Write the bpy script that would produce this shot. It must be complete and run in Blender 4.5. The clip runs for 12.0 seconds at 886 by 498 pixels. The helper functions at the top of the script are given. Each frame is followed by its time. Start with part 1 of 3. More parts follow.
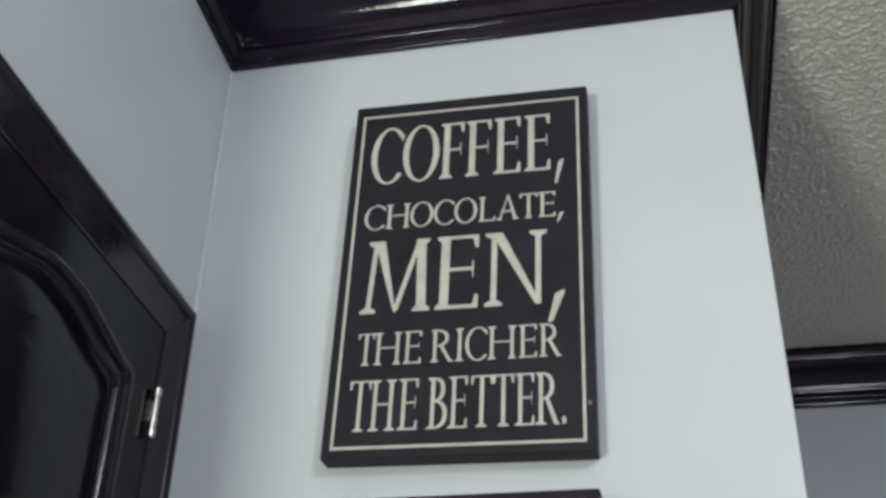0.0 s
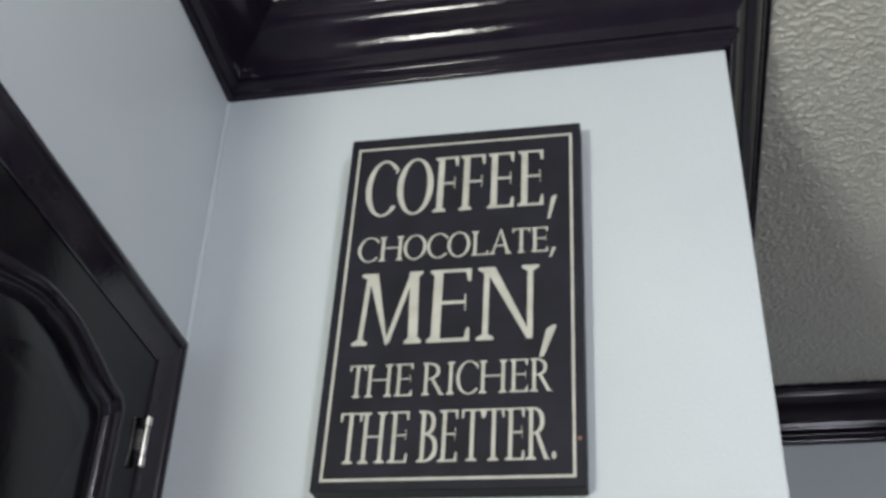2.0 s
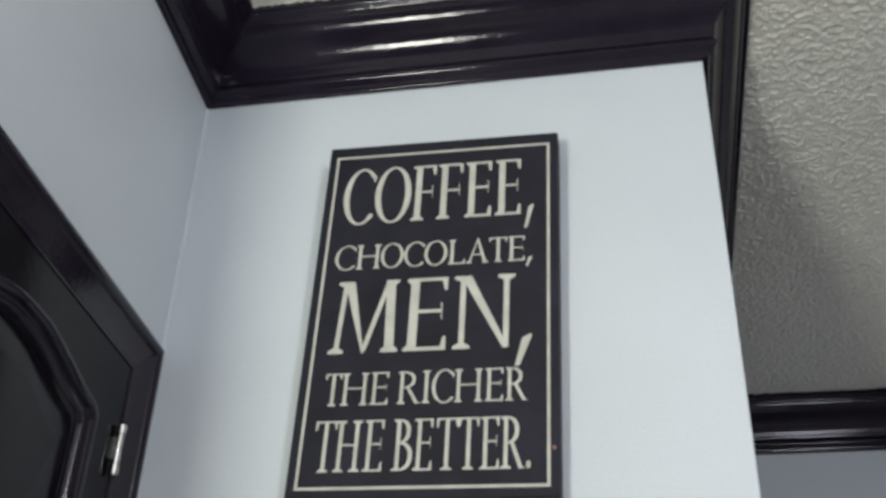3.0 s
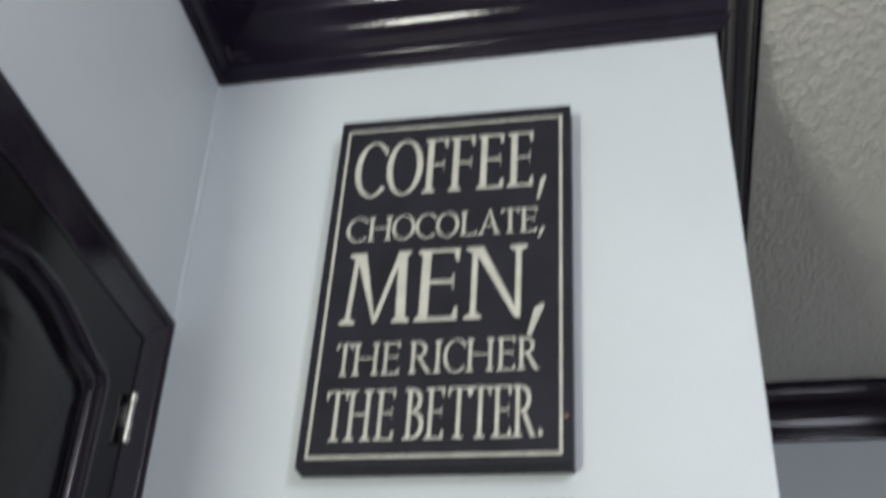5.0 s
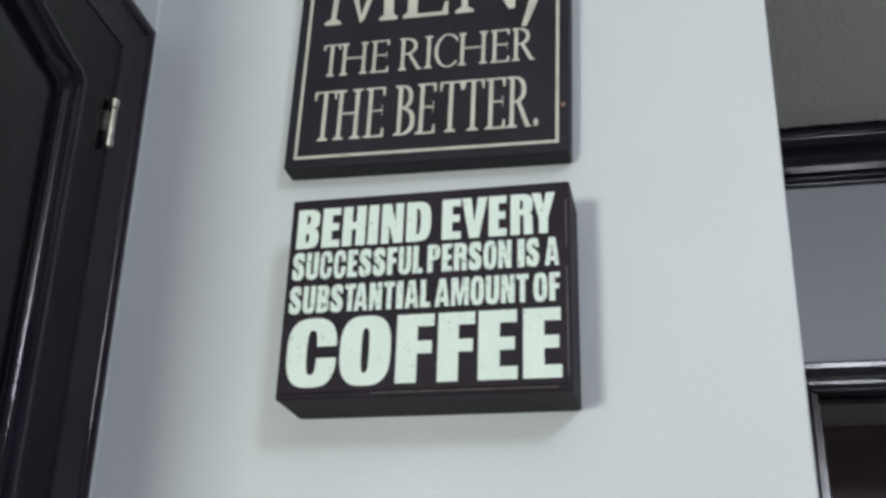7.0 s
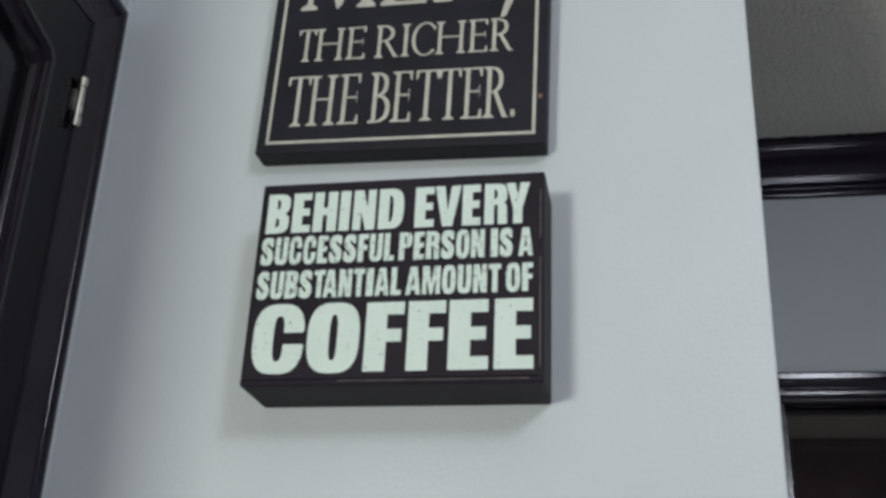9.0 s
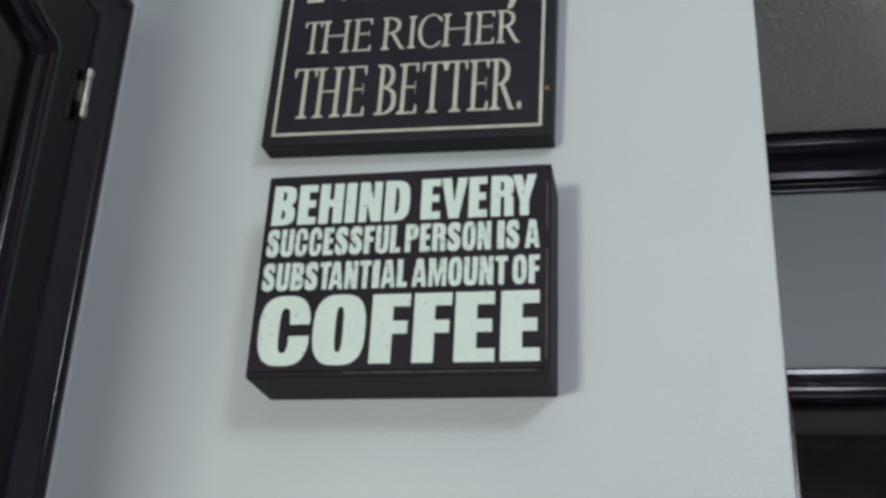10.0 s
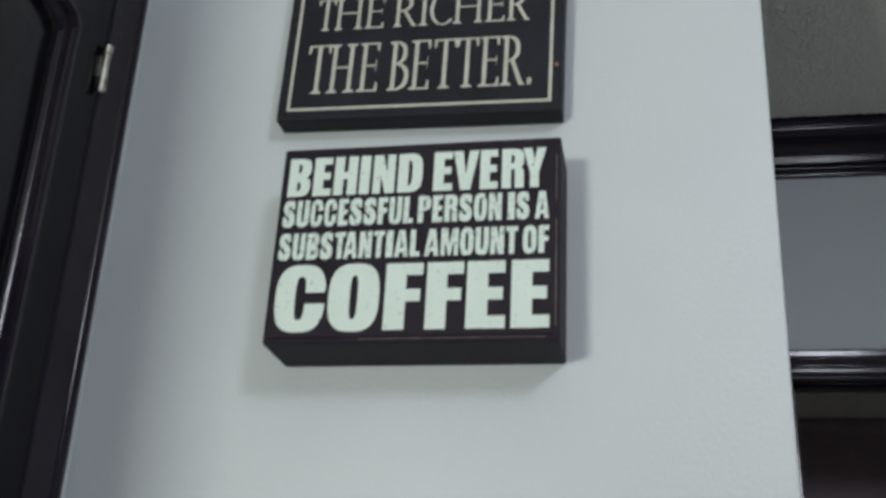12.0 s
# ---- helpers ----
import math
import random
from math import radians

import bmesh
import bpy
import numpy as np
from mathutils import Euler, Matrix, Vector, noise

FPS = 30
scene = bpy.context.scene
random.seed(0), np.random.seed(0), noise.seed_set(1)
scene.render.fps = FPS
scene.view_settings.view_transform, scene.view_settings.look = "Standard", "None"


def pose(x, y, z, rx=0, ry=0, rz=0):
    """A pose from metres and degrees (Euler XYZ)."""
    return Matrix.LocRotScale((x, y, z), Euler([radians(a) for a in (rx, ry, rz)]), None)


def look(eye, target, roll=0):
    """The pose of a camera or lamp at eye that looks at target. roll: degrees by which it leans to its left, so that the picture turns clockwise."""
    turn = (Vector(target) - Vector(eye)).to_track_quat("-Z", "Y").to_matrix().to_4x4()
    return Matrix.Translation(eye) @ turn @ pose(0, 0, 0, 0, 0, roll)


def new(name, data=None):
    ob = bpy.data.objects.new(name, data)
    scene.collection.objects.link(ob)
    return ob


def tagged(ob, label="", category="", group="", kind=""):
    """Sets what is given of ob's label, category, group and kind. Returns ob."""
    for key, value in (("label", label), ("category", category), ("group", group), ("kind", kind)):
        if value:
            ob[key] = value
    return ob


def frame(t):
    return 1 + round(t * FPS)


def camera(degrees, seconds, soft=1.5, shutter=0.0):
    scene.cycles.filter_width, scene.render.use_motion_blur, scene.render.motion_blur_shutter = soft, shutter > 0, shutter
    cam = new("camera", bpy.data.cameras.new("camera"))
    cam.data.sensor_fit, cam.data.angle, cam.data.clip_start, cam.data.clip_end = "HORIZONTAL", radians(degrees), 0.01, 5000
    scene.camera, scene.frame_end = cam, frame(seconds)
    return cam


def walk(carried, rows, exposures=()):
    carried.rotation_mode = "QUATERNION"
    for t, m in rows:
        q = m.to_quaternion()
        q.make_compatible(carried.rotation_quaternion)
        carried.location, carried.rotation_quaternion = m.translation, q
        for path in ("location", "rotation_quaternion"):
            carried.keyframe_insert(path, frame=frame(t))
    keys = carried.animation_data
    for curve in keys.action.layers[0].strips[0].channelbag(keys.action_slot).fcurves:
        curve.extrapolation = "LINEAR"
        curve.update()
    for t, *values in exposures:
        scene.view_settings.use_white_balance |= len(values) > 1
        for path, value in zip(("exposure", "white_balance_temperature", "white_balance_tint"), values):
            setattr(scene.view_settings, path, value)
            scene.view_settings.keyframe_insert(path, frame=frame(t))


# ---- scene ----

# ---------------------------------------------------------------- camera
cam = camera(45.0, 12.0, soft=3.2, shutter=0.9)
# seconds, x, y, z, yaw, pitch above level, roll
ROWS = [
    (0, 0.775, -1.440, 1.264, 13.32, 32.24, 2.21),
    (0.5, 0.786, -1.442, 1.268, 13.63, 32.71, 2.18),
    (1, 0.793, -1.453, 1.271, 12.44, 33.29, 2.49),
    (1.5, 0.779, -1.466, 1.270, 13.38, 33.94, 3.06),
    (2, 0.774, -1.452, 1.264, 12.81, 33.83, 2.86),
    (2.5, 0.787, -1.452, 1.264, 12.72, 33.78, 2.73),
    (3, 0.789, -1.453, 1.266, 11.93, 34.22, 2.68),
    (3.2, 0.789, -1.453, 1.266, 11.93, 34.43, 2.68),
    (4.8, 0.787, -1.419, 1.230, 12.43, 34.80, 2.95),
    (5, 0.787, -1.417, 1.228, 12.83, 34.39, 3.21),
    (5.1, 0.787, -1.413, 1.225, 12.92, 32.71, 3.01),
    (5.2, 0.787, -1.409, 1.222, 11.78, 33.05, 2.82),
    (5.3, 0.787, -1.404, 1.219, 11.04, 32.93, 2.62),
    (5.4, 0.787, -1.400, 1.216, 11.77, 32.77, 2.42),
    (5.5, 0.787, -1.396, 1.213, 12.91, 32.52, 2.23),
    (5.6, 0.785, -1.390, 1.204, 13.54, 32.18, 2.16),
    (5.7, 0.784, -1.384, 1.196, 13.35, 31.55, 2.09),
    (5.8, 0.782, -1.378, 1.187, 13.33, 29.15, 2.03),
    (5.9, 0.781, -1.372, 1.178, 13.06, 26.63, 1.96),
    (6, 0.779, -1.365, 1.169, 12.79, 25.49, 1.89),
    (6.1, 0.786, -1.353, 1.160, 13.21, 24.17, 1.90),
    (6.2, 0.792, -1.341, 1.152, 12.93, 24.18, 1.91),
    (6.3, 0.799, -1.329, 1.143, 12.92, 24.42, 1.92),
    (6.4, 0.805, -1.317, 1.134, 13.11, 24.36, 1.94),
    (6.5, 0.812, -1.305, 1.126, 13.54, 24.09, 1.95),
    (6.7, 0.807, -1.291, 1.126, 13.66, 23.83, 1.97),
    (8.3, 0.798, -1.255, 1.100, 11.57, 25.04, 3.24),
    (8.5, 0.803, -1.251, 1.108, 11.74, 23.98, 2.99),
    (9, 0.795, -1.249, 1.107, 11.76, 24.59, 2.91),
    (9.5, 0.807, -1.242, 1.107, 11.85, 24.53, 2.66),
    (10, 0.793, -1.243, 1.103, 12.07, 24.42, 3.14),
    (10.5, 0.797, -1.248, 1.110, 11.65, 24.76, 2.69),
    (11, 0.801, -1.247, 1.108, 11.66, 24.76, 2.56),
    (11.5, 0.795, -1.244, 1.100, 11.90, 24.31, 2.81),
    (12, 0.787, -1.266, 1.066, 12.16, 23.89, 3.41),
]
EXPOSURES = [(0.0, -0.25, 6320, 9.0), (2.0, -0.14, 6310, 9.1), (5.8, -0.12, 6310, 9.0), (6.2, -0.10, 6290, 8.6), (6.7, -0.20, 6280, 8.6), (8.3, -0.53, 6240, 7.8), (12.0, -0.58, 6240, 7.3)]
walk(cam, [(t, pose(x, y, z, 0, 0, yaw) @ pose(0, 0, 0, 90 + pitch) @ pose(0, 0, 0, 0, 0, roll))
           for t, x, y, z, yaw, pitch, roll in ROWS], EXPOSURES)

# ---------------------------------------------------------------- light
world = bpy.data.worlds.new("world")
scene.world = world
world.use_nodes = True
world.node_tree.nodes["Background"].inputs[0].default_value = (0.75, 0.85, 1.0, 1)
world.node_tree.nodes["Background"].inputs[1].default_value = 0.3


def area_lamp(name, m, sx, sy, watts, colour):
    data = bpy.data.lights.new(name, "AREA")
    data.shape, data.size, data.size_y, data.energy, data.color = "RECTANGLE", sx, sy, watts, colour
    ob = new(name, data)
    ob.matrix_world = m
    return ob


def bulb(name, place, radius, watts, colour):
    data = bpy.data.lights.new(name, "POINT")
    data.shadow_soft_size, data.energy, data.color = radius, watts, colour
    ob = new(name, data)
    ob.location = place
    return ob


# behind the camera: a cool globe under the room's ceiling, and a bright warm window at chest height in the passage
bulb("ceiling_lamp_room", (1.88, -2.50, 2.50), 0.27, 104, (0.897, 0.900, 1.0))
area_lamp("passage_window_light", look((-0.12, -2.60, 1.25), (0.6, 0.0, 1.9)), 0.36, 0.36, 43, (0.975, 0.970, 0.865))


# ---------------------------------------------------------------- materials
def principled(name):
    mat = bpy.data.materials.new(name)
    mat.use_nodes = True
    return mat, mat.node_tree, mat.node_tree.nodes["Principled BSDF"]


def surface(name, dark, light, rough, scale=6.0, fine=180.0, bump=0.15, bump_dist=0.0008, metal=0.0, coat=0.0, rough_var=0.08, detail=4.0, spec=0.5):
    """Two-scale colour variation, fine relief and uneven gloss, in object metres."""
    mat, tree, bsdf = principled(name)
    n, l = tree.nodes, tree.links
    co = n.new("ShaderNodeTexCoord")
    big = n.new("ShaderNodeTexNoise")
    big.inputs["Scale"].default_value, big.inputs["Detail"].default_value = scale, detail
    small = n.new("ShaderNodeTexNoise")
    small.inputs["Scale"].default_value, small.inputs["Detail"].default_value = fine, 3.0
    for tex in (big, small):
        l.new(co.outputs["Object"], tex.inputs["Vector"])
    mix = n.new("ShaderNodeMath")
    mix.operation = "MULTIPLY_ADD"
    mix.inputs[1].default_value = 0.3
    l.new(small.outputs["Fac"], mix.inputs[0])
    l.new(big.outputs["Fac"], mix.inputs[2])
    ramp = n.new("ShaderNodeValToRGB")
    ramp.color_ramp.elements[0].position, ramp.color_ramp.elements[1].position = 0.45, 0.85
    ramp.color_ramp.elements[0].color, ramp.color_ramp.elements[1].color = (*dark, 1), (*light, 1)
    l.new(mix.outputs[0], ramp.inputs["Fac"])
    l.new(ramp.outputs["Color"], bsdf.inputs["Base Color"])
    rr = n.new("ShaderNodeMapRange")
    rr.inputs["To Min"].default_value, rr.inputs["To Max"].default_value = max(0.02, rough - rough_var), rough + rough_var
    l.new(big.outputs["Fac"], rr.inputs["Value"])
    l.new(rr.outputs[0], bsdf.inputs["Roughness"])
    if bump:
        b = n.new("ShaderNodeBump")
        b.inputs["Strength"].default_value, b.inputs["Distance"].default_value = bump, bump_dist
        l.new(small.outputs["Fac"], b.inputs["Height"])
        l.new(b.outputs[0], bsdf.inputs["Normal"])
    bsdf.inputs["Metallic"].default_value = metal
    bsdf.inputs["Specular IOR Level"].default_value = spec
    bsdf.inputs["Coat Weight"].default_value = coat
    bsdf.inputs["Coat Roughness"].default_value = 0.08
    return mat


M_WALL = surface("wall_paint", (0.575, 0.618, 0.640), (0.625, 0.668, 0.690), 0.45, 2.5, 170, 0.42, 0.0012)
# grey for walls out of view, set to control reflections and bounced light
M_UNSEEN = surface("unseen_wall_grey", (0.30, 0.30, 0.315), (0.36, 0.36, 0.375), 0.6, 2.5, 210, 0.3, 0.0010)
M_BLACK = surface("black_gloss_paint", (0.0110, 0.0078, 0.0148), (0.0175, 0.0130, 0.0232), 0.085, 9, 150, 0.30, 0.0010, rough_var=0.04, spec=0.27)
M_TRIM = surface("black_semi_gloss_paint", (0.009, 0.007, 0.012), (0.015, 0.012, 0.020), 0.09, 9, 150, 0.25, 0.0008, rough_var=0.04, spec=0.38)
M_DOOR = surface("black_door_paint", (0.0040, 0.0032, 0.0052), (0.0070, 0.0056, 0.0092), 0.13, 7, 90, 0.15, 0.0009, rough_var=0.05, spec=0.10)
M_SIGN = surface("black_sign_paint", (0.0088, 0.0086, 0.0135), (0.0180, 0.0175, 0.0265), 0.6, 14, 400, 0.2, 0.0004, spec=0.25)
M_BOX = surface("dark_box_sign_paint", (0.0115, 0.0075, 0.0135), (0.0215, 0.0155, 0.0245), 0.6, 14, 300, 0.3, 0.0005, spec=0.2)
M_CREAM = surface("cream_lettering", (0.45, 0.44, 0.38), (0.585, 0.575, 0.50), 0.6, 30, 500, 0.2, 0.0003)
M_CHIP = surface("bare_wood_chip", (0.20, 0.095, 0.065), (0.32, 0.17, 0.11), 0.7, 200, 600, 0.2, 0.0003)
M_HALLDOOR = surface("dark_brown_door", (0.23, 0.175, 0.19), (0.31, 0.245, 0.26), 0.5, 5, 90, 0.2, 0.0008, spec=0.3)
M_RUB = surface("rubbed_edge_wood", (0.045, 0.038, 0.040), (0.110, 0.095, 0.095), 0.5, 60, 500, 0.2, 0.0003, spec=0.3)
M_NICKEL = surface("brushed_nickel", (0.62, 0.60, 0.56), (0.78, 0.76, 0.72), 0.25, 60, 500, 0.1, 0.0002, metal=1.0)
M_LEAF = surface("dull_hinge_leaf", (0.12, 0.12, 0.12), (0.26, 0.26, 0.25), 0.45, 60, 500, 0.1, 0.0002, metal=1.0)
M_HALL = surface("hall_paint", (0.78, 0.755, 0.69), (0.84, 0.815, 0.75), 0.6, 3, 260, 0.2, 0.0006)
M_FLOOR = surface("floor_tile", (0.32, 0.31, 0.305), (0.40, 0.39, 0.38), 0.35, 4, 60, 0.2, 0.001)


def mint_material(name, low, high, under):
    """Pale mint-white print with small worn specks that let the dark board through."""
    mat, tree, bsdf = principled(name)
    n, l = tree.nodes, tree.links
    co = n.new("ShaderNodeTexCoord")
    tone = n.new("ShaderNodeTexNoise")
    tone.inputs["Scale"].default_value, tone.inputs["Detail"].default_value = 25, 4
    wear = n.new("ShaderNodeTexNoise")
    wear.inputs["Scale"].default_value, wear.inputs["Detail"].default_value, wear.inputs["Roughness"].default_value = 165, 5, 0.62
    for tex in (tone, wear):
        l.new(co.outputs["Object"], tex.inputs["Vector"])
    ramp = n.new("ShaderNodeValToRGB")
    ramp.color_ramp.elements[0].color, ramp.color_ramp.elements[1].color = (0.62, 0.73, 0.665, 1), (0.72, 0.825, 0.765, 1)
    l.new(tone.outputs["Fac"], ramp.inputs["Fac"])
    worn = n.new("ShaderNodeMapRange")
    worn.inputs["From Min"].default_value, worn.inputs["From Max"].default_value = low, high
    l.new(wear.outputs["Fac"], worn.inputs["Value"])
    mix = n.new("ShaderNodeMix")
    mix.data_type = "RGBA"
    mix.inputs["B"].default_value = under
    l.new(worn.outputs[0], mix.inputs["Factor"])
    l.new(ramp.outputs["Color"], mix.inputs["A"])
    l.new(mix.outputs["Result"], bsdf.inputs["Base Color"])
    bsdf.inputs["Roughness"].default_value = 0.6
    return mat


def stipple_material():
    """Off-white ceiling with a coarse stippled texture."""
    mat, tree, bsdf = principled("stippled_ceiling")
    n, l = tree.nodes, tree.links
    co = n.new("ShaderNodeTexCoord")
    tone = n.new("ShaderNodeTexNoise")
    tone.inputs["Scale"].default_value, tone.inputs["Detail"].default_value = 3, 4
    ramp = n.new("ShaderNodeValToRGB")
    ramp.color_ramp.elements[0].color, ramp.color_ramp.elements[1].color = (0.80, 0.785, 0.705, 1), (0.86, 0.845, 0.77, 1)
    fine = n.new("ShaderNodeTexNoise")
    fine.inputs["Scale"].default_value, fine.inputs["Detail"].default_value = 350, 3
    bump = n.new("ShaderNodeBump")
    bump.inputs["Strength"].default_value, bump.inputs["Distance"].default_value = 0.3, 0.001
    l.new(co.outputs["Object"], tone.inputs["Vector"])
    l.new(co.outputs["Object"], fine.inputs["Vector"])
    l.new(tone.outputs["Fac"], ramp.inputs["Fac"])
    l.new(ramp.outputs["Color"], bsdf.inputs["Base Color"])
    l.new(fine.outputs["Fac"], bump.inputs["Height"])
    l.new(bump.outputs[0], bsdf.inputs["Normal"])
    bsdf.inputs["Roughness"].default_value = 0.38
    return mat


M_MINT = mint_material("mint_white_lettering", 0.620, 0.680, (0.10, 0.11, 0.105, 1))
M_MINT_THIN = mint_material("worn_mint_lettering", 0.54, 0.66, (0.27, 0.31, 0.29, 1))
M_CEIL = stipple_material()


# ---------------------------------------------------------------- building helpers
def mesh_of(bm, name, mat, smooth=False):
    me = bpy.data.meshes.new(name)
    bm.normal_update()
    bm.to_mesh(me)
    bm.free()
    me.materials.append(mat)
    if smooth:
        for p in me.polygons:
            p.use_smooth = True
    return me


def part(name, bm, mat, parent=None, label="", smooth=False):
    ob = new(name, mesh_of(bm, name, mat, smooth))
    ob.parent = parent
    if label:
        ob["label"] = label
    return ob


def box(bm, x0, x1, y0, y1, z0, z1, bevel=0.0, segments=2):
    made = bmesh.ops.create_cube(bm, size=1.0, matrix=Matrix.Translation(((x0 + x1) / 2, (y0 + y1) / 2, (z0 + z1) / 2))
                                 @ Matrix.Diagonal((x1 - x0, y1 - y0, z1 - z0, 1)))
    if bevel:
        edges = list({e for v in made["verts"] for e in v.link_edges})
        bmesh.ops.bevel(bm, geom=edges, offset=bevel, segments=segments, affect="EDGES", profile=0.5)


def slab(name, mat, *dims, bevel=0.0):
    bm = bmesh.new()
    box(bm, *dims, bevel=bevel)
    return tagged(part(name, bm, mat), kind="structure")


def sweep(bm, profile, path, up, closed_path=False):
    """Sweep a closed profile of (out, along_up) along a path of (point, out direction) with ready mitres."""
    rings = [[bm.verts.new(Vector(p) + Vector(d) * o + Vector(up) * h) for o, h in profile] for p, d in path]
    k = len(profile)
    for a, b in zip(rings, rings[1:]):
        for i in range(k):
            bm.faces.new((a[i], a[(i + 1) % k], b[(i + 1) % k], b[i]))
    bm.faces.new(rings[0][::-1])
    bm.faces.new(rings[-1])
    bmesh.ops.recalc_face_normals(bm, faces=bm.faces[:])


# ---------------------------------------------------------------- the room
SKEW, LEAN = 2.4, -1.3                                 # the west wall stands a little off square and out of plumb
CEIL, W, FAR = 2.808, 0.943, 1.775
EAST, SOUTH, WEST, STUB = 3.3, -5.2, -2.6, -0.88
DOOR_TOP, DOOR_A, DOOR_B = 2.027, -0.099, -0.691      # closet door in the west wall: head, hinge edge, latch edge
HALL_A, HALL_B, HALL_TOP, HALL_WALL = 1.147, 1.940, 2.020, 2.68

slab("floor", M_FLOOR, WEST - 0.12, EAST + 0.12, SOUTH - 0.12, HALL_WALL + 0.12, -0.10, 0.0)


def ceiling_slab():
    """The plain ceiling slab above the stippled coat."""
    bm = bmesh.new()
    box(bm, WEST - 0.12, EAST + 0.12, SOUTH - 0.12, HALL_WALL + 0.12, CEIL + 0.012, CEIL + 0.12)
    me = mesh_of(bm, "ceiling", M_CEIL)
    return tagged(new("ceiling", me), kind="structure")


ceiling_slab()


def stipple_sheet(x0, x1, y0, y1, step):
    nx, ny = int((x1 - x0) / step) + 1, int((y1 - y0) / step) + 1
    verts = []
    for j in range(ny):
        for i in range(nx):
            x, y = x0 + (x1 - x0) * i / (nx - 1), y0 + (y1 - y0) * j / (ny - 1)
            wx, wy = x + 0.004 * noise.noise((x * 60, y * 60, 7.7)), y + 0.004 * noise.noise((x * 60, y * 60, 2.2))
            a = noise.noise((wx * 105, wy * 120, 0.3))
            b = noise.noise((wx * 190, wy * 230, 4.1))
            c = noise.noise((x * 380, y * 380, 9.4))
            lump = min(1.0, max(0.0, (a + 0.12) / 0.42))
            h = lump * lump * (3 - 2 * lump) * 0.0030 + max(0.0, b + 0.05) * 0.0040 + max(0.0, c) * 0.0020
            verts.append((x, y, CEIL - h))
    faces = [(j * nx + i, (j + 1) * nx + i, (j + 1) * nx + i + 1, j * nx + i + 1) for j in range(ny - 1) for i in range(nx - 1)]
    me = bpy.data.meshes.new("ceiling_stipple")
    me.from_pydata(verts, [], faces)
    me.materials.append(M_CEIL)
    for p in me.polygons:
        p.use_smooth = True
    return tagged(new("ceiling_stipple", me), "cream-grey coarse stippled plaster on the ceiling", "ceiling", kind="structure")


stipple_sheet(W - 0.02, 2.45, -0.55, FAR + 0.01, 0.0029)
stipple_sheet(-0.02, W - 0.03, -0.60, 0.01, 0.0036)

# walls: sign wall and its return make the corner block
slab("wall_north", M_WALL, -0.12, W, 0.0, 0.12, 0.0, CEIL + 0.01, bevel=0.003)
slab("wall_return", M_WALL, W - 0.12, W - 0.0005, 0.121, FAR - 0.001, 0.0, CEIL + 0.01)
# unseen walls added to close the room; their grey limits reflections and fill
slab("wall_east_unseen", M_UNSEEN, EAST, EAST + 0.12, SOUTH, HALL_WALL + 0.12, 0.0, CEIL + 0.01)
slab("wall_south_unseen", M_UNSEEN, WEST - 0.12, EAST, SOUTH - 0.12, SOUTH, 0.0, CEIL + 0.01)
slab("wall_west_end_unseen", M_UNSEEN, WEST - 0.12, WEST, SOUTH, STUB + 0.12, 0.0, CEIL + 0.01)
# added out of view; its end cuts the window light near the inner corner
slab("wall_stub_unseen", M_UNSEEN, WEST, -0.03, STUB, STUB + 0.12, 0.0, CEIL + 0.01)


SKEWED = pose(0, 0, CEIL - 0.162, 0, 0, SKEW) @ pose(0, 0, 0, 0, LEAN, 0) @ pose(0, 0, 0.162 - CEIL)


def wall_with_door(name, mat, pieces):
    bm = bmesh.new()
    for dims in pieces:
        box(bm, *dims)
    return tagged(part(name, bm, mat), kind="structure")


wall_west = wall_with_door("wall_west", M_WALL, [
    (-0.12, 0, DOOR_A + 0.004, -0.0005, 0, CEIL + 0.01),
    (-0.12, 0, DOOR_B - 0.004, DOOR_A + 0.004, DOOR_TOP + 0.004, CEIL + 0.01),
    (-0.12, 0, STUB, DOOR_B - 0.004, 0, CEIL + 0.01)])
wall_west.matrix_world = SKEWED
wall_with_door("wall_far", M_WALL, [
    (W - 0.12, HALL_A, FAR, FAR + 0.12, 0, CEIL + 0.01),
    (HALL_A, HALL_B, FAR, FAR + 0.12, HALL_TOP, CEIL + 0.01),
    (HALL_B, EAST, FAR, FAR + 0.12, 0, CEIL + 0.01)])
slab("wall_hall", M_HALL, W - 0.12, EAST, HALL_WALL, HALL_WALL + 0.12, 0, CEIL + 0.01)
slab("wall_hall_end", M_HALL, W - 0.12, W, FAR + 0.1205, HALL_WALL, 0, CEIL + 0.01)


def caulk_bead():
    """The painted bead of filler down the inner corner."""
    bm = bmesh.new()
    rings = []
    for k in range(60):
        z = 1.0 + (CEIL - 0.165 - 1.0) * k / 59
        r = 0.0052 + 0.0014 * noise.noise((z * 9, 0, 0))
        rings.append([bm.verts.new((0.0015 + (CEIL - 0.162 - z) * math.tan(radians(-LEAN)) + r * math.cos(a), -0.0015 + r * math.sin(a), z)) for a in (radians(-100 + 22.5 * j) for j in range(6))])
    for a, b in zip(rings, rings[1:]):
        for i in range(5):
            bm.faces.new((a[i], a[i + 1], b[i + 1], b[i]))
    ob = part("trim_corner", bm, M_WALL, smooth=True)
    return tagged(ob, "pale painted filler bead down the wall corner", "trim", kind="structure")


caulk_bead()


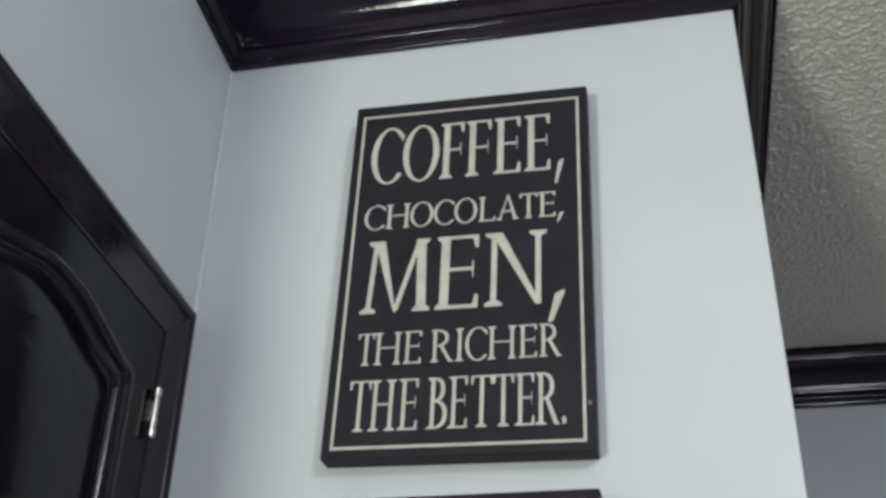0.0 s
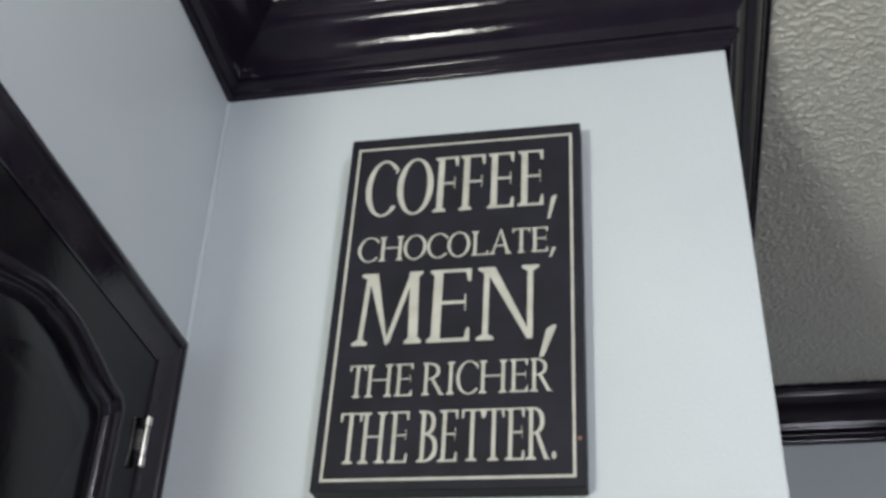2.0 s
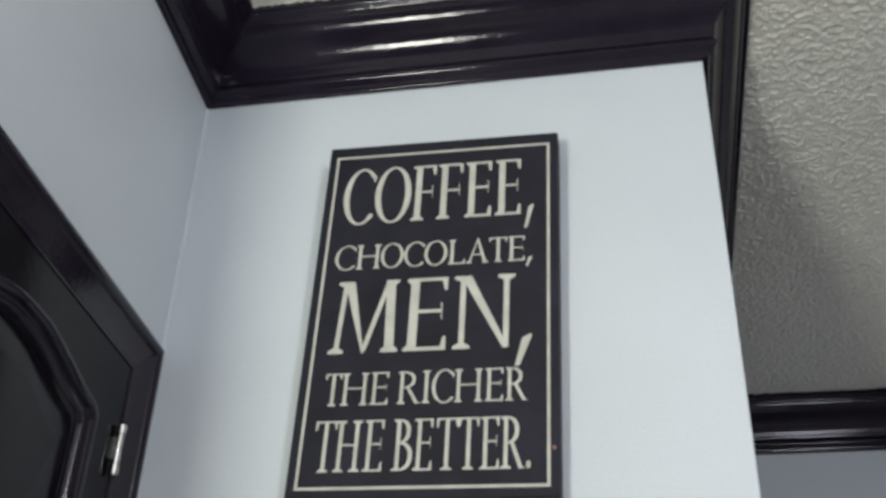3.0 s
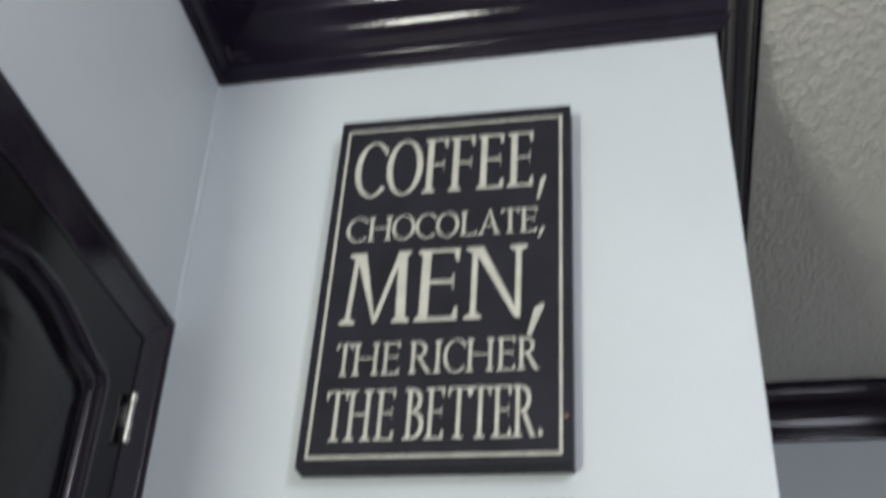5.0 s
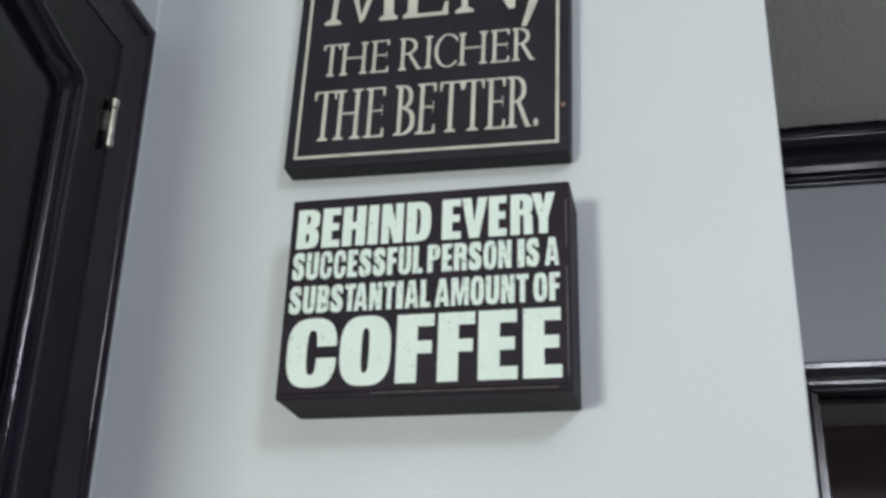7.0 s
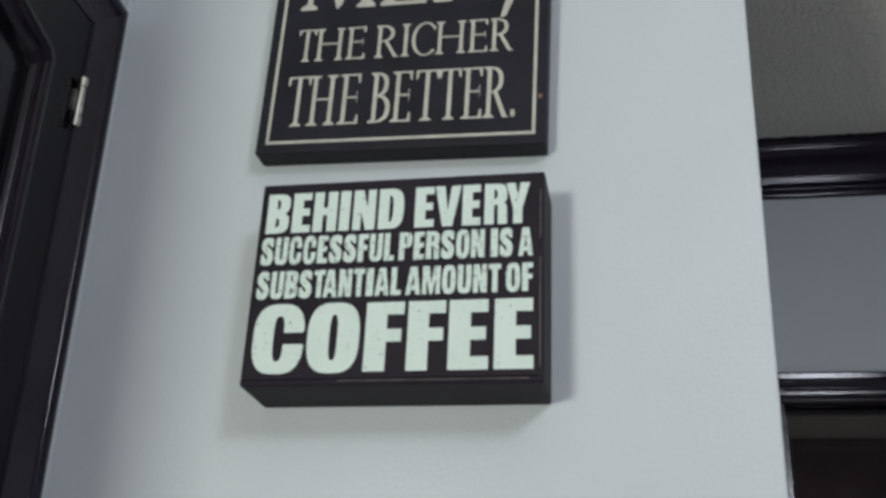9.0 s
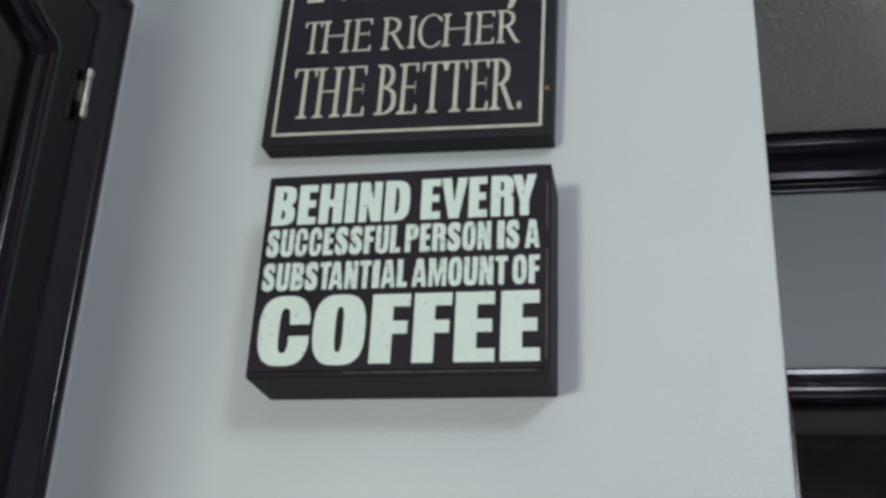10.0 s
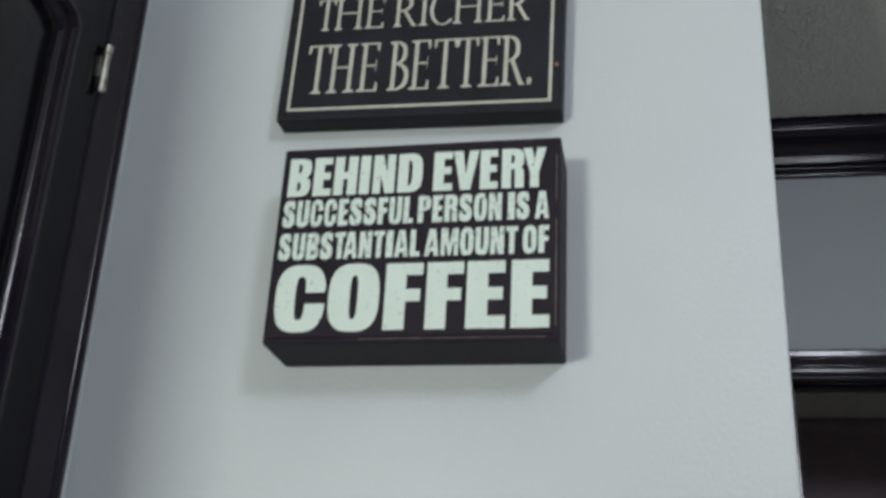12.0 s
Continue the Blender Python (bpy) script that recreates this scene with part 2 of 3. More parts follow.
# ---------------------------------------------------------------- crown moulding
def crown_profile():
    """Closed section: out from the wall, height from the ceiling."""
    drop, reach = 0.162, 0.102
    pts = [(0, 0.004), (0, -drop), (0.010, -drop), (0.0125, -drop + 0.0035), (0.0130, -drop + 0.012), (0.0165, -drop + 0.0135)]
    for k in range(9):                                     # lower bead
        a = radians(-80 + 160 * k / 8)
        pts.append((0.0155 + 0.0100 * math.cos(a), -drop + 0.0245 + 0.0100 * math.sin(a)))
    pts += [(0.0190, -drop + 0.0360), (0.0225, -drop + 0.0375), (0.0225, -drop + 0.0450), (0.0245, -drop + 0.0480), (0.0248, -drop + 0.0600)]
    for k in range(11):                                    # deep hollow
        u = k / 10
        pts.append((0.0262 + 0.0365 * (0.6 * u + 0.4 * u ** 3), -drop + 0.064 + 0.040 * u))
    o, h = pts[-1]                                         # broad roll, flattest half-way
    for down, run in ((58, 0.004), (50, 0.004), (42, 0.0045), (38, 0.0045), (34, 0.0045), (30, 0.0045), (26, 0.0045), (16, 0.004), (6, 0.004)):
        o, h = o + run * math.sin(radians(down)), h + run * math.cos(radians(down))
        pts.append((o, h))
    pts += [(0.0830, -drop + 0.1390), (0.0850, -drop + 0.1420), (0.0910, -drop + 0.1450), (0.0940, -drop + 0.1500), (reach, -drop + 0.1515), (reach, 0.004)]
    return pts


def crown(run):
    """run: (x, y, dx, dy) corners with their mitred out direction."""
    bm = bmesh.new()
    sweep(bm, crown_profile(), [((x, y, CEIL), (dx, dy, 0)) for x, y, dx, dy in run], (0, 0, 1))
    ob = part("crown_moulding", bm, M_BLACK, smooth=True)
    ob.data.set_sharp_from_angle(angle=radians(38))
    return tagged(ob, "glossy black painted crown moulding under the ceiling", "crown moulding", "crown mouldings", "structure")


SC, SS = math.cos(radians(SKEW)), math.sin(radians(SKEW))
CORNER = (0, 0, SC / (1 - SS), -1)
crown([(-STUB * SS, STUB * SC, SC, SS), CORNER])
crown([CORNER, (W, 0, 1, -1)])
crown([(W, 0, 1, -1), (W, FAR, 1, -1)])
crown([(W, FAR, 1, -1), (EAST, FAR, -1, -1)])
crown([(EAST, FAR, -1, -1), (EAST, SOUTH, -1, 1)])


def mitre_filler(x, y, dx, dy):
    """An uneven bead of painted filler up the mitre of two crown lengths."""
    bm = bmesh.new()
    line = [(o, h) for o, h in crown_profile() if 0.012 < o < 0.09 and h < -0.015]
    rings = []
    for k, (o, h) in enumerate(line):
        r = 0.0016 + 0.0012 * abs(noise.noise((k * 0.7, x, 3.3)))
        c = Vector((x + dx * o, y + dy * o, CEIL + h))
        side = Vector((-dy, dx, 0)).normalized()
        out = Vector((dx, dy, -1.2)).normalized()
        rings.append([bm.verts.new(c + side * (r * math.cos(a)) + out * (r * math.sin(a))) for a in (radians(60 * j) for j in range(6))])
    for a, b in zip(rings, rings[1:]):
        for i in range(6):
            bm.faces.new((a[i], a[(i + 1) % 6], b[(i + 1) % 6], b[i]))
    bmesh.ops.recalc_face_normals(bm, faces=bm.faces[:])
    ob = part("trim_mitre", bm, M_BLACK, smooth=True)
    return tagged(ob, "glossy black painted filler in a moulding mitre", "trim", kind="structure")


mitre_filler(*CORNER)
mitre_filler(W, 0, 1, -1)


# ---------------------------------------------------------------- door casings
def casing_profile(width):
    """Closed section across the casing: 0 at the opening, width at the outer edge; height off the wall."""
    pts = [(0, 0), (0, 0.0040), (0.0060, 0.0072), (0.0080, 0.0096), (0.0160, 0.0101), (0.0180, 0.0080)]

    def bead(centre, half, base, high):
        for k in range(7):
            a = radians(176 - 172 * k / 6)
            pts.append((centre + half * math.cos(a), base + high * math.sin(a)))

    bead(0.0225, 0.0024, 0.0085, 0.0024)
    for k in range(6):                                     # dark sloping hollow between the two flats
        u = k / 5
        pts.append((0.0260 + (width - 0.0530) * u, 0.0082 + 0.0068 * u - 0.0015 * math.sin(math.pi * u)))
    bead(width - 0.0235, 0.0024, 0.0150, 0.0024)
    pts += [(width - 0.0200, 0.0145), (width - 0.0185, 0.0168), (width - 0.0065, 0.0180), (width - 0.0015, 0.0165), (width, 0.0140), (width, 0)]
    return pts


def bullnose_profile(width):
    """Closed section of the plainer door casing: a shallow hollow band and a broad half-round at the outer edge."""
    pts = [(0, 0), (0, 0.0012), (0.0020, 0.0028)]
    for k in range(7):
        u = k / 6
        pts.append((0.004 + (width - 0.030) * u, 0.0032 - 0.0010 * math.sin(math.pi * u) + 0.0118 * u))
    for k in range(13):
        a = radians(168 - 160 * k / 12)
        pts.append((width - 0.0145 + 0.0110 * math.cos(a), 0.0150 + 0.0085 * math.sin(a)))
    pts += [(width - 0.0030, 0.0150), (width - 0.0008, 0.0150), (width, 0.0140), (width, 0)]
    return pts


def casing(bm, width, a, b, top, to_world, foot=0.0, profile=casing_profile):
    """Three mitred lengths round an opening from a to b (a < b) and up to top; to_world maps (along, off, up)."""
    prof = profile(width)
    for run in ([(a, foot, -1, 0), (a, top, -1, 1)], [(a, top, -1, 1), (b, top, 1, 1)], [(b, top, 1, 1), (b, foot, 1, 0)]):
        rings = [[bm.verts.new(to_world(s + o * ds, h, z + o * dz)) for o, h in prof] for s, z, ds, dz in run]
        k = len(prof)
        for i in range(k):
            bm.faces.new((rings[0][i], rings[0][(i + 1) % k], rings[1][(i + 1) % k], rings[1][i]))
        bm.faces.new(rings[0][::-1])
        bm.faces.new(rings[1])
    bmesh.ops.recalc_face_normals(bm, faces=bm.faces[:])


def closet_door():
    """Black panel door, shut, in its cased frame; the hinges show on the room side."""
    thing = new("door_1")
    tagged(thing, "glossy black arched-panel door, shut, in a moulded casing", "door", kind="structure")
    thing.matrix_world = SKEWED
    bm = bmesh.new()
    casing(bm, 0.066, DOOR_B - 0.003, DOOR_A + 0.003, DOOR_TOP + 0.003, lambda s, h, z: Vector((h, s, z)), profile=bullnose_profile)
    c = part("casing", bm, M_BLACK, thing, smooth=True)
    c.data.set_sharp_from_angle(angle=radians(35))
    # jamb lining behind the casing
    bm = bmesh.new()
    box(bm, -0.118, 0.001, DOOR_A + 0.0015, DOOR_A + 0.0035, 0, DOOR_TOP)
    box(bm, -0.118, 0.001, DOOR_B - 0.0035, DOOR_B - 0.0015, 0, DOOR_TOP)
    box(bm, -0.118, 0.002, DOOR_B - 0.003, DOOR_A + 0.003, DOOR_TOP + 0.0005, DOOR_TOP + 0.0035)
    part("jamb", bm, M_BLACK, thing)
    # leaf: nested outlines of the arched panel, stepped to a moulded section
    face, lo, hi = 0.0, 0.006, DOOR_TOP - 0.0005
    ya, yb = DOOR_A + 0.0010, DOOR_B - 0.0010
    mid, half = (ya + yb) / 2, (ya - yb) / 2

    def arch(inset, z_foot):
        edge, n = half - 0.080 - inset, 40
        pts = [(mid + edge, z_foot + inset), (mid + edge, 1.910 - inset)]
        for k in range(n + 1):
            u = 1 - 2 * k / n
            s = min(1.0, max(0.0, (1 - abs(u)) / 0.92))
            rise = 0.037 * (s * s * (3 - 2 * s))
            turned = min(1.0, (1 - abs(u)) * edge / 0.016)        # small round at the shoulder
            pts.append((mid + (edge - 0.0005) * u, 1.910 - inset + 0.014 * math.sqrt(turned * (2 - turned)) + rise))
        pts += [(mid - edge, 1.910 - inset), (mid - edge, z_foot + inset)]
        return pts

    bm = bmesh.new()
    outline = [(ya, lo), (ya, 1.10), (ya, 1.910), (ya, hi), (yb, hi), (yb, 1.910), (yb, 1.10), (yb, lo)]
    steps = [(0, 0), (0.0006, 0.0040), (0.0024, 0.0072), (0.0055, 0.0094), (0.0090, 0.0100), (0.0125, 0.0092), (0.0155, 0.0070), (0.0172, 0.0035), (0.0180, -0.0010),
             (0.0192, -0.0022), (0.0220, -0.0012), (0.0252, -0.0022), (0.0275, -0.0055), (0.0290, -0.0095), (0.036, -0.0112), (0.040, -0.0100), (0.084, -0.0035), (0.0855, -0.0020), (0.088, -0.0015)]
    loops = [[bm.verts.new((face + h, y, z)) for y, z in arch(o, 1.10)] for o, h in steps]
    for level, (a, b) in enumerate(zip(loops, loops[1:])):
        for i in range(len(a)):
            f = bm.faces.new((a[i], a[(i + 1) % len(a)], b[(i + 1) % len(a)], b[i]))
            f.material_index = 1 if level < 13 else 0
    bm.faces.new(loops[-1])
    # stiles and rails round the panel
    o = loops[0]
    n = len(o)
    top_a, top_b = bm.verts.new((face, ya, hi)), bm.verts.new((face, yb, hi))
    sa, sb = bm.verts.new((face, ya, 1.910)), bm.verts.new((face, yb, 1.910))
    fa, fb = bm.verts.new((face, ya, 1.10)), bm.verts.new((face, yb, 1.10))
    la, lb = bm.verts.new((face, ya, lo)), bm.verts.new((face, yb, lo))
    bm.faces.new((fa, sa, o[1], o[0]))
    bm.faces.new((sb, fb, o[n - 1], o[n - 2]))
    bm.faces.new((fb, fa, o[0], o[n - 1]))
    bm.faces.new((lb, la, fa, fb))
    crest = [bm.verts.new((face, v.co.y, hi)) for v in o[2:n - 2]]
    bm.faces.new((sa, top_a, crest[0], o[2], o[1]))
    bm.faces.new((crest[-1], top_b, sb, o[n - 2], o[n - 3]))
    for i in range(len(crest) - 1):
        bm.faces.new((o[2 + i], crest[i], crest[i + 1], o[3 + i]))
    bmesh.ops.recalc_face_normals(bm, faces=bm.faces[:])
    back = bmesh.new()
    box(back, -0.036, -0.0132, yb, ya, lo, hi, bevel=0.001)
    for y0, y1, z0, z1 in ((ya - 0.004, ya, lo, hi), (yb, yb + 0.004, lo, hi)):
        box(back, -0.0131, -0.0005, y0, y1, z0, z1)
    leaf = part("door_leaf", bm, M_DOOR, thing, smooth=True)
    leaf.data.materials.append(M_BLACK)
    leaf.data.set_sharp_from_angle(angle=radians(22))
    part("door_core", back, M_DOOR, thing)
    return thing


closet = closet_door()


def hinge(parent, z0, z1):
    """Butt hinge: knuckle barrel with two ball ends, and a leaf edge on the door."""
    bm = bmesh.new()
    yc, xc = DOOR_A - 0.005, 0.0085
    size = z1 - z0
    bmesh.ops.create_cone(bm, cap_ends=True, segments=18, radius1=0.0054, radius2=0.0054, depth=size * 0.60, matrix=pose(xc, yc, (z0 + z1) / 2))
    for z in (z0 + size * 0.095, z1 - size * 0.095):
        bmesh.ops.create_cone(bm, cap_ends=True, segments=18, radius1=0.0068, radius2=0.0068, depth=size * 0.17, matrix=pose(xc, yc, z))
    for z, r0, r1 in ((z0 + 0.001, 0.0042, 0.0064), (z1 - 0.001, 0.0064, 0.0042)):
        bmesh.ops.create_cone(bm, cap_ends=True, segments=18, radius1=r0, radius2=r1, depth=0.003, matrix=pose(xc, yc, z))
    h = part("hinge", bm, M_NICKEL, parent, "polished nickel butt hinge with thick end knuckles", smooth=True)
    h.data.set_sharp_from_angle(angle=radians(40))
    bm = bmesh.new()
    box(bm, -0.001, 0.0060, yc - 0.0095, yc - 0.0050, z0 + size * 0.30, z1 - size * 0.28, bevel=0.0008, segments=1)
    part("hinge_leaf", bm, M_LEAF, h, "dull worn hinge leaf")


hinge(closet, 1.848, 1.926)
hinge(closet, 0.30, 0.379)


def hall_doorway():
    """Open cased doorway in the far wall, black lining and stops."""
    thing = new("door_2")
    tagged(thing, "open doorway with glossy black moulded casing and lining", "doorway", kind="structure")
    bm = bmesh.new()
    casing(bm, 0.072, HALL_A, HALL_B, HALL_TOP, lambda s, h, z: Vector((s, FAR - h, z)))
    c = part("casing", bm, M_TRIM, thing, smooth=True)
    c.data.set_sharp_from_angle(angle=radians(16))
    bm = bmesh.new()
    t = 0.016
    box(bm, HALL_A + 0.0005, HALL_A + t, FAR - 0.002, FAR + 0.122, 0, HALL_TOP - t)
    box(bm, HALL_B - t, HALL_B - 0.0005, FAR - 0.002, FAR + 0.122, 0, HALL_TOP - t)
    box(bm, HALL_A + 0.0005, HALL_B - 0.0005, FAR - 0.007, FAR + 0.122, HALL_TOP - t + 0.0004, HALL_TOP - 0.0005, bevel=0.0045, segments=4)
    part("jamb", bm, M_BLACK, thing)
    bm = bmesh.new()
    box(bm, HALL_A + t, HALL_A + t + 0.012, FAR + 0.045, FAR + 0.080, 0, HALL_TOP - t - 0.012, bevel=0.003)
    box(bm, HALL_B - t - 0.012, HALL_B - t, FAR + 0.045, FAR + 0.080, 0, HALL_TOP - t - 0.012, bevel=0.003)
    box(bm, HALL_A + t, HALL_B - t, FAR + 0.045, FAR + 0.080, HALL_TOP - t - 0.012, HALL_TOP - t, bevel=0.0045, segments=4)
    part("door_stop", bm, M_TRIM, thing)
    return thing


hall_doorway()


def hall_back_door():
    """Dark door across the unlit hall."""
    thing = new("door_3")
    tagged(thing, "dark shut door across the unlit hall", "door", kind="structure")
    bm = bmesh.new()
    casing(bm, 0.085, 1.05, 2.05, 2.055, lambda s, h, z: Vector((s, HALL_WALL - h, z)))
    part("casing", bm, M_HALLDOOR, thing)
    bm = bmesh.new()
    box(bm, 1.05, 2.05, HALL_WALL - 0.008, HALL_WALL - 0.0005, 0.005, 2.055)
    part("door_leaf", bm, M_HALLDOOR, thing)


hall_back_door()


# ---------------------------------------------------------------- lettering from the built-in font
def glyph(char, weight, cache={}):
    """Outline mesh of one built-in glyph in a unit box: (points, faces)."""
    key = (char, weight)
    if key not in cache:
        cu = bpy.data.curves.new("glyph", "FONT")
        cu.body, cu.size, cu.offset, cu.resolution_u = char, 1.0, weight, 6
        ob = new("glyph", cu)
        bpy.context.view_layer.update()
        me = bpy.data.meshes.new_from_object(ob.evaluated_get(bpy.context.evaluated_depsgraph_get()))
        pts = np.array([v.co[:2] for v in me.vertices])
        faces = [tuple(p.vertices) for p in me.polygons]
        low, high = pts.min(0), pts.max(0)
        cache[key] = ((pts - low) / (high - low), faces, float(high[0] - low[0]))
        bpy.data.objects.remove(ob)
        bpy.data.curves.remove(cu)
        bpy.data.meshes.remove(me)
    return cache[key]


class Paint:
    """A thin layer of flat paint on a board's front, gathered as polygons of (x, z)."""

    def __init__(self):
        self.verts, self.faces, self.lift = [], [], 0.0

    def add(self, pts, faces):
        base = len(self.verts)
        self.verts += [(float(x), -self.lift, float(z)) for x, z in pts]
        self.faces += [tuple(base + i for i in f) for f in faces]
        self.lift += 0.000004

    def quad(self, *pts):
        self.add(pts, [tuple(range(len(pts)))])

    def letter(self, char, x0, x1, z0, z1, weight, spread):
        """A glyph fitted to a box, its upright strokes broadened by spread."""
        pts, faces, _ = glyph(char, weight)
        n = max(2, int(spread / 0.0008) + 1) if spread > 0 else 1
        for k in range(n):
            shift = spread * k / max(1, n - 1)
            self.add(np.stack([x0 + pts[:, 0] * (x1 - x0 - spread) + shift, z0 + pts[:, 1] * (z1 - z0)], 1), faces)

    def done(self, name, mat, parent, depth, label):
        me = bpy.data.meshes.new(name)
        me.from_pydata(self.verts, [], self.faces)
        me.materials.append(mat)
        ob = new(name, me)
        ob.parent = parent
        ob.location = (0, -depth - 0.0003, 0)
        ob["label"] = label
        return ob


def ring(paint, cx, cz, a, b, ai, bi, t0, t1, eo=2.0, ei=2.0, shift=0.0, n=40):
    """A band between two (super)ellipses, from angle t0 to t1 in degrees."""
    def at(t, ra, rb, e):
        c, s = math.cos(t), math.sin(t)
        return (math.copysign(abs(c) ** (2 / e), c) * ra, math.copysign(abs(s) ** (2 / e), s) * rb)
    pts, faces = [], []
    for k in range(n + 1):
        t = radians(t0 + (t1 - t0) * k / n)
        o, i = at(t, a, b, eo), at(t, ai, bi, ei)
        pts += [(cx + o[0], cz + o[1]), (cx + shift + i[0], cz + i[1])]
    faces = [(2 * k, 2 * k + 2, 2 * k + 3, 2 * k + 1) for k in range(n)]
    paint.add(pts, faces)


def roman(paint, char, x0, x1, z0, z1, stem, thin):
    """A roman capital: broad stems, fine arms, bracketed serifs, bowls with upright stress."""
    h, w = z1 - z0, x1 - x0
    ext = 0.050 * h if h > 0.1 else 0.060 * h

    def bar(xa, xb, za, zb):
        paint.quad((xa, za), (xb, za), (xb, zb), (xa, zb))

    def stroke(xa, za, xb, zb, width):
        paint.quad((xa - width / 2, za), (xa + width / 2, za), (xb + width / 2, zb), (xb - width / 2, zb))

    def serif(xc, low, width=stem, lh=1.0, rh=1.0):
        d = 1 if low else -1
        z = z0 if low else z1
        t = thin * 0.85
        paint.quad((xc - width / 2 - ext * lh, z), (xc + width / 2 + ext * rh, z), (xc + width / 2 + ext * rh, z + d * t), (xc + width / 2, z + d * t * 2.2),
                   (xc - width / 2, z + d * t * 2.2), (xc - width / 2 - ext * lh, z + d * t))

    def beak(xa, za, way, side=-1):
        r, t = 0.18 * h, thin * 0.9
        paint.quad((xa, za), (xa + side * t * 2.0, za), (xa + side * t, za + way * r), (xa + side * 0.1 * t, za + way * r))

    xl, xr, xm = x0 + ext + stem / 2, x1 - ext - stem / 2, (x0 + x1) / 2
    if char in "OC":
        o = 0.018 * h
        cx = xm if char == "O" else x0 + 0.56 * w
        a = w / 2 if char == "O" else 0.56 * w
        b = h / 2 + o
        if char == "O":
            ring(paint, cx, z0 + h / 2, a, b, a - stem, b - thin * 0.95, 0, 360)
        else:
            ring(paint, cx, z0 + h / 2, a, b, a - stem, b - thin * 0.95, 44, 318)
            ta = radians(44)
            tx, tz = cx + a * math.cos(ta), z0 + h / 2 + b * math.sin(ta)
            paint.quad((tx - thin * 1.0, tz + 0.02 * h), (tx + thin * 0.3, tz), (tx - thin * 0.2, tz - 0.10 * h), (tx - thin * 0.9, tz - 0.10 * h))
    elif char == "I":
        bar(xm - stem / 2, xm + stem / 2, z0, z1)
        serif(xm, True)
        serif(xm, False)
    elif char == "H":
        for x in (xl, xr):
            bar(x - stem / 2, x + stem / 2, z0, z1)
            serif(x, True)
            serif(x, False)
        bar(xl, xr, z0 + 0.50 * h, z0 + 0.50 * h + thin)
    elif char == "T":
        bar(xm - stem / 2, xm + stem / 2, z0, z1)
        serif(xm, True)
        bar(x0, x1, z1 - thin, z1)
        beak(x1, z1, -1)
        beak(x0, z1, -1, 1)
    elif char in "EFL":
        bar(xl - stem / 2, xl + stem / 2, z0, z1)
        serif(xl, False, rh=0.0 if char != "L" else 1.0)
        if char == "F":
            serif(xl, True)
        else:
            serif(xl, True, rh=0.0)
            bar(xl, x1 - 0.02 * w, z0, z0 + thin * 1.1)
            beak(x1, z0, 1)
        if char != "L":
            bar(xl, x1 - 0.03 * w, z1 - thin, z1)
            beak(x1 - 0.01 * w, z1, -1)
            zm = z0 + (0.51 if char == "E" else 0.49) * h
            bar(xl, x1 - 0.14 * w, zm, zm + thin)
            paint.quad((x1 - 0.14 * w, zm - 0.10 * h), (x1 - 0.12 * w, zm - 0.10 * h), (x1 - 0.12 * w, zm + 0.13 * h), (x1 - 0.16 * w, zm + 0.13 * h))
    elif char == "M":
        fine = stem * 0.55
        a, b = x0 + ext + fine, x1 - ext - stem * 0.6
        stroke(a - 0.01 * w, z0, a + 0.05 * w, z1, fine)
        stroke(b, z0, b - 0.04 * w, z1, stem * 1.05)
        paint.quad((a + 0.02 * w, z1), (a + 0.02 * w + stem * 1.2, z1), (xm + 0.015 * w, z0), (xm - 0.015 * w, z0))
        stroke(xm + 0.005 * w, z0 + 0.03 * h, b - 0.06 * w, z1, fine)
        serif(a - 0.01 * w, True, fine, 1.3, 1.3)
        serif(b, True)
        serif(a + 0.05 * w, False, fine, 1.4, 0.6)
        serif(b - 0.04 * w, False, stem, 0.2, 1.0)
    elif char == "N":
        fine = stem * 0.62
        a, b = x0 + ext + fine, x1 - ext - fine
        stroke(a, z0, a, z1, fine)
        stroke(b, z0 + 0.02 * h, b, z1, fine)
        paint.quad((a - fine / 2, z1), (a + stem * 0.9, z1), (b + fine / 2, z0), (b - fine * 0.5, z0))
        serif(a, True, fine, 1.4, 1.4)
        serif(a, False, fine, 1.5, 0.0)
        serif(b, False, fine, 1.4, 1.4)
    elif char == "A":
        fine = stem * 0.6
        a, b = x0 + ext + fine * 0.3, x1 - ext - stem * 0.5
        paint.quad((a - fine / 2, z0), (a + fine / 2, z0), (xm + 0.01 * w, z1 - 0.06 * h), (xm - 0.03 * w, z1 - 0.02 * h))
        paint.quad((b - stem / 2, z0), (b + stem / 2, z0), (xm + 0.03 * w, z1 + 0.02 * h), (xm - 0.06 * w, z1))
        bar(a + 0.17 * w, b - 0.13 * w, z0 + 0.32 * h, z0 + 0.32 * h + thin)
        serif(a, True, fine)
        serif(b, True, stem, 0.7, 0.9)
    elif char in "RB":
        bar(xl - stem / 2, xl + stem / 2, z0, z1)
        serif(xl, False, rh=0.0)
        serif(xl, True, rh=1.0 if char == "R" else 0.0)
        reach = x0 + (0.80 if char == "R" else 0.86) * w
        zb = z0 + (0.47 if char == "R" else 0.52) * h
        ring(paint, xl, (zb + z1) / 2, reach - xl, (z1 - zb) / 2, reach - xl - stem * 1.02, (z1 - zb) / 2 - thin, -90, 90, 2.5, 2.2, n=20)
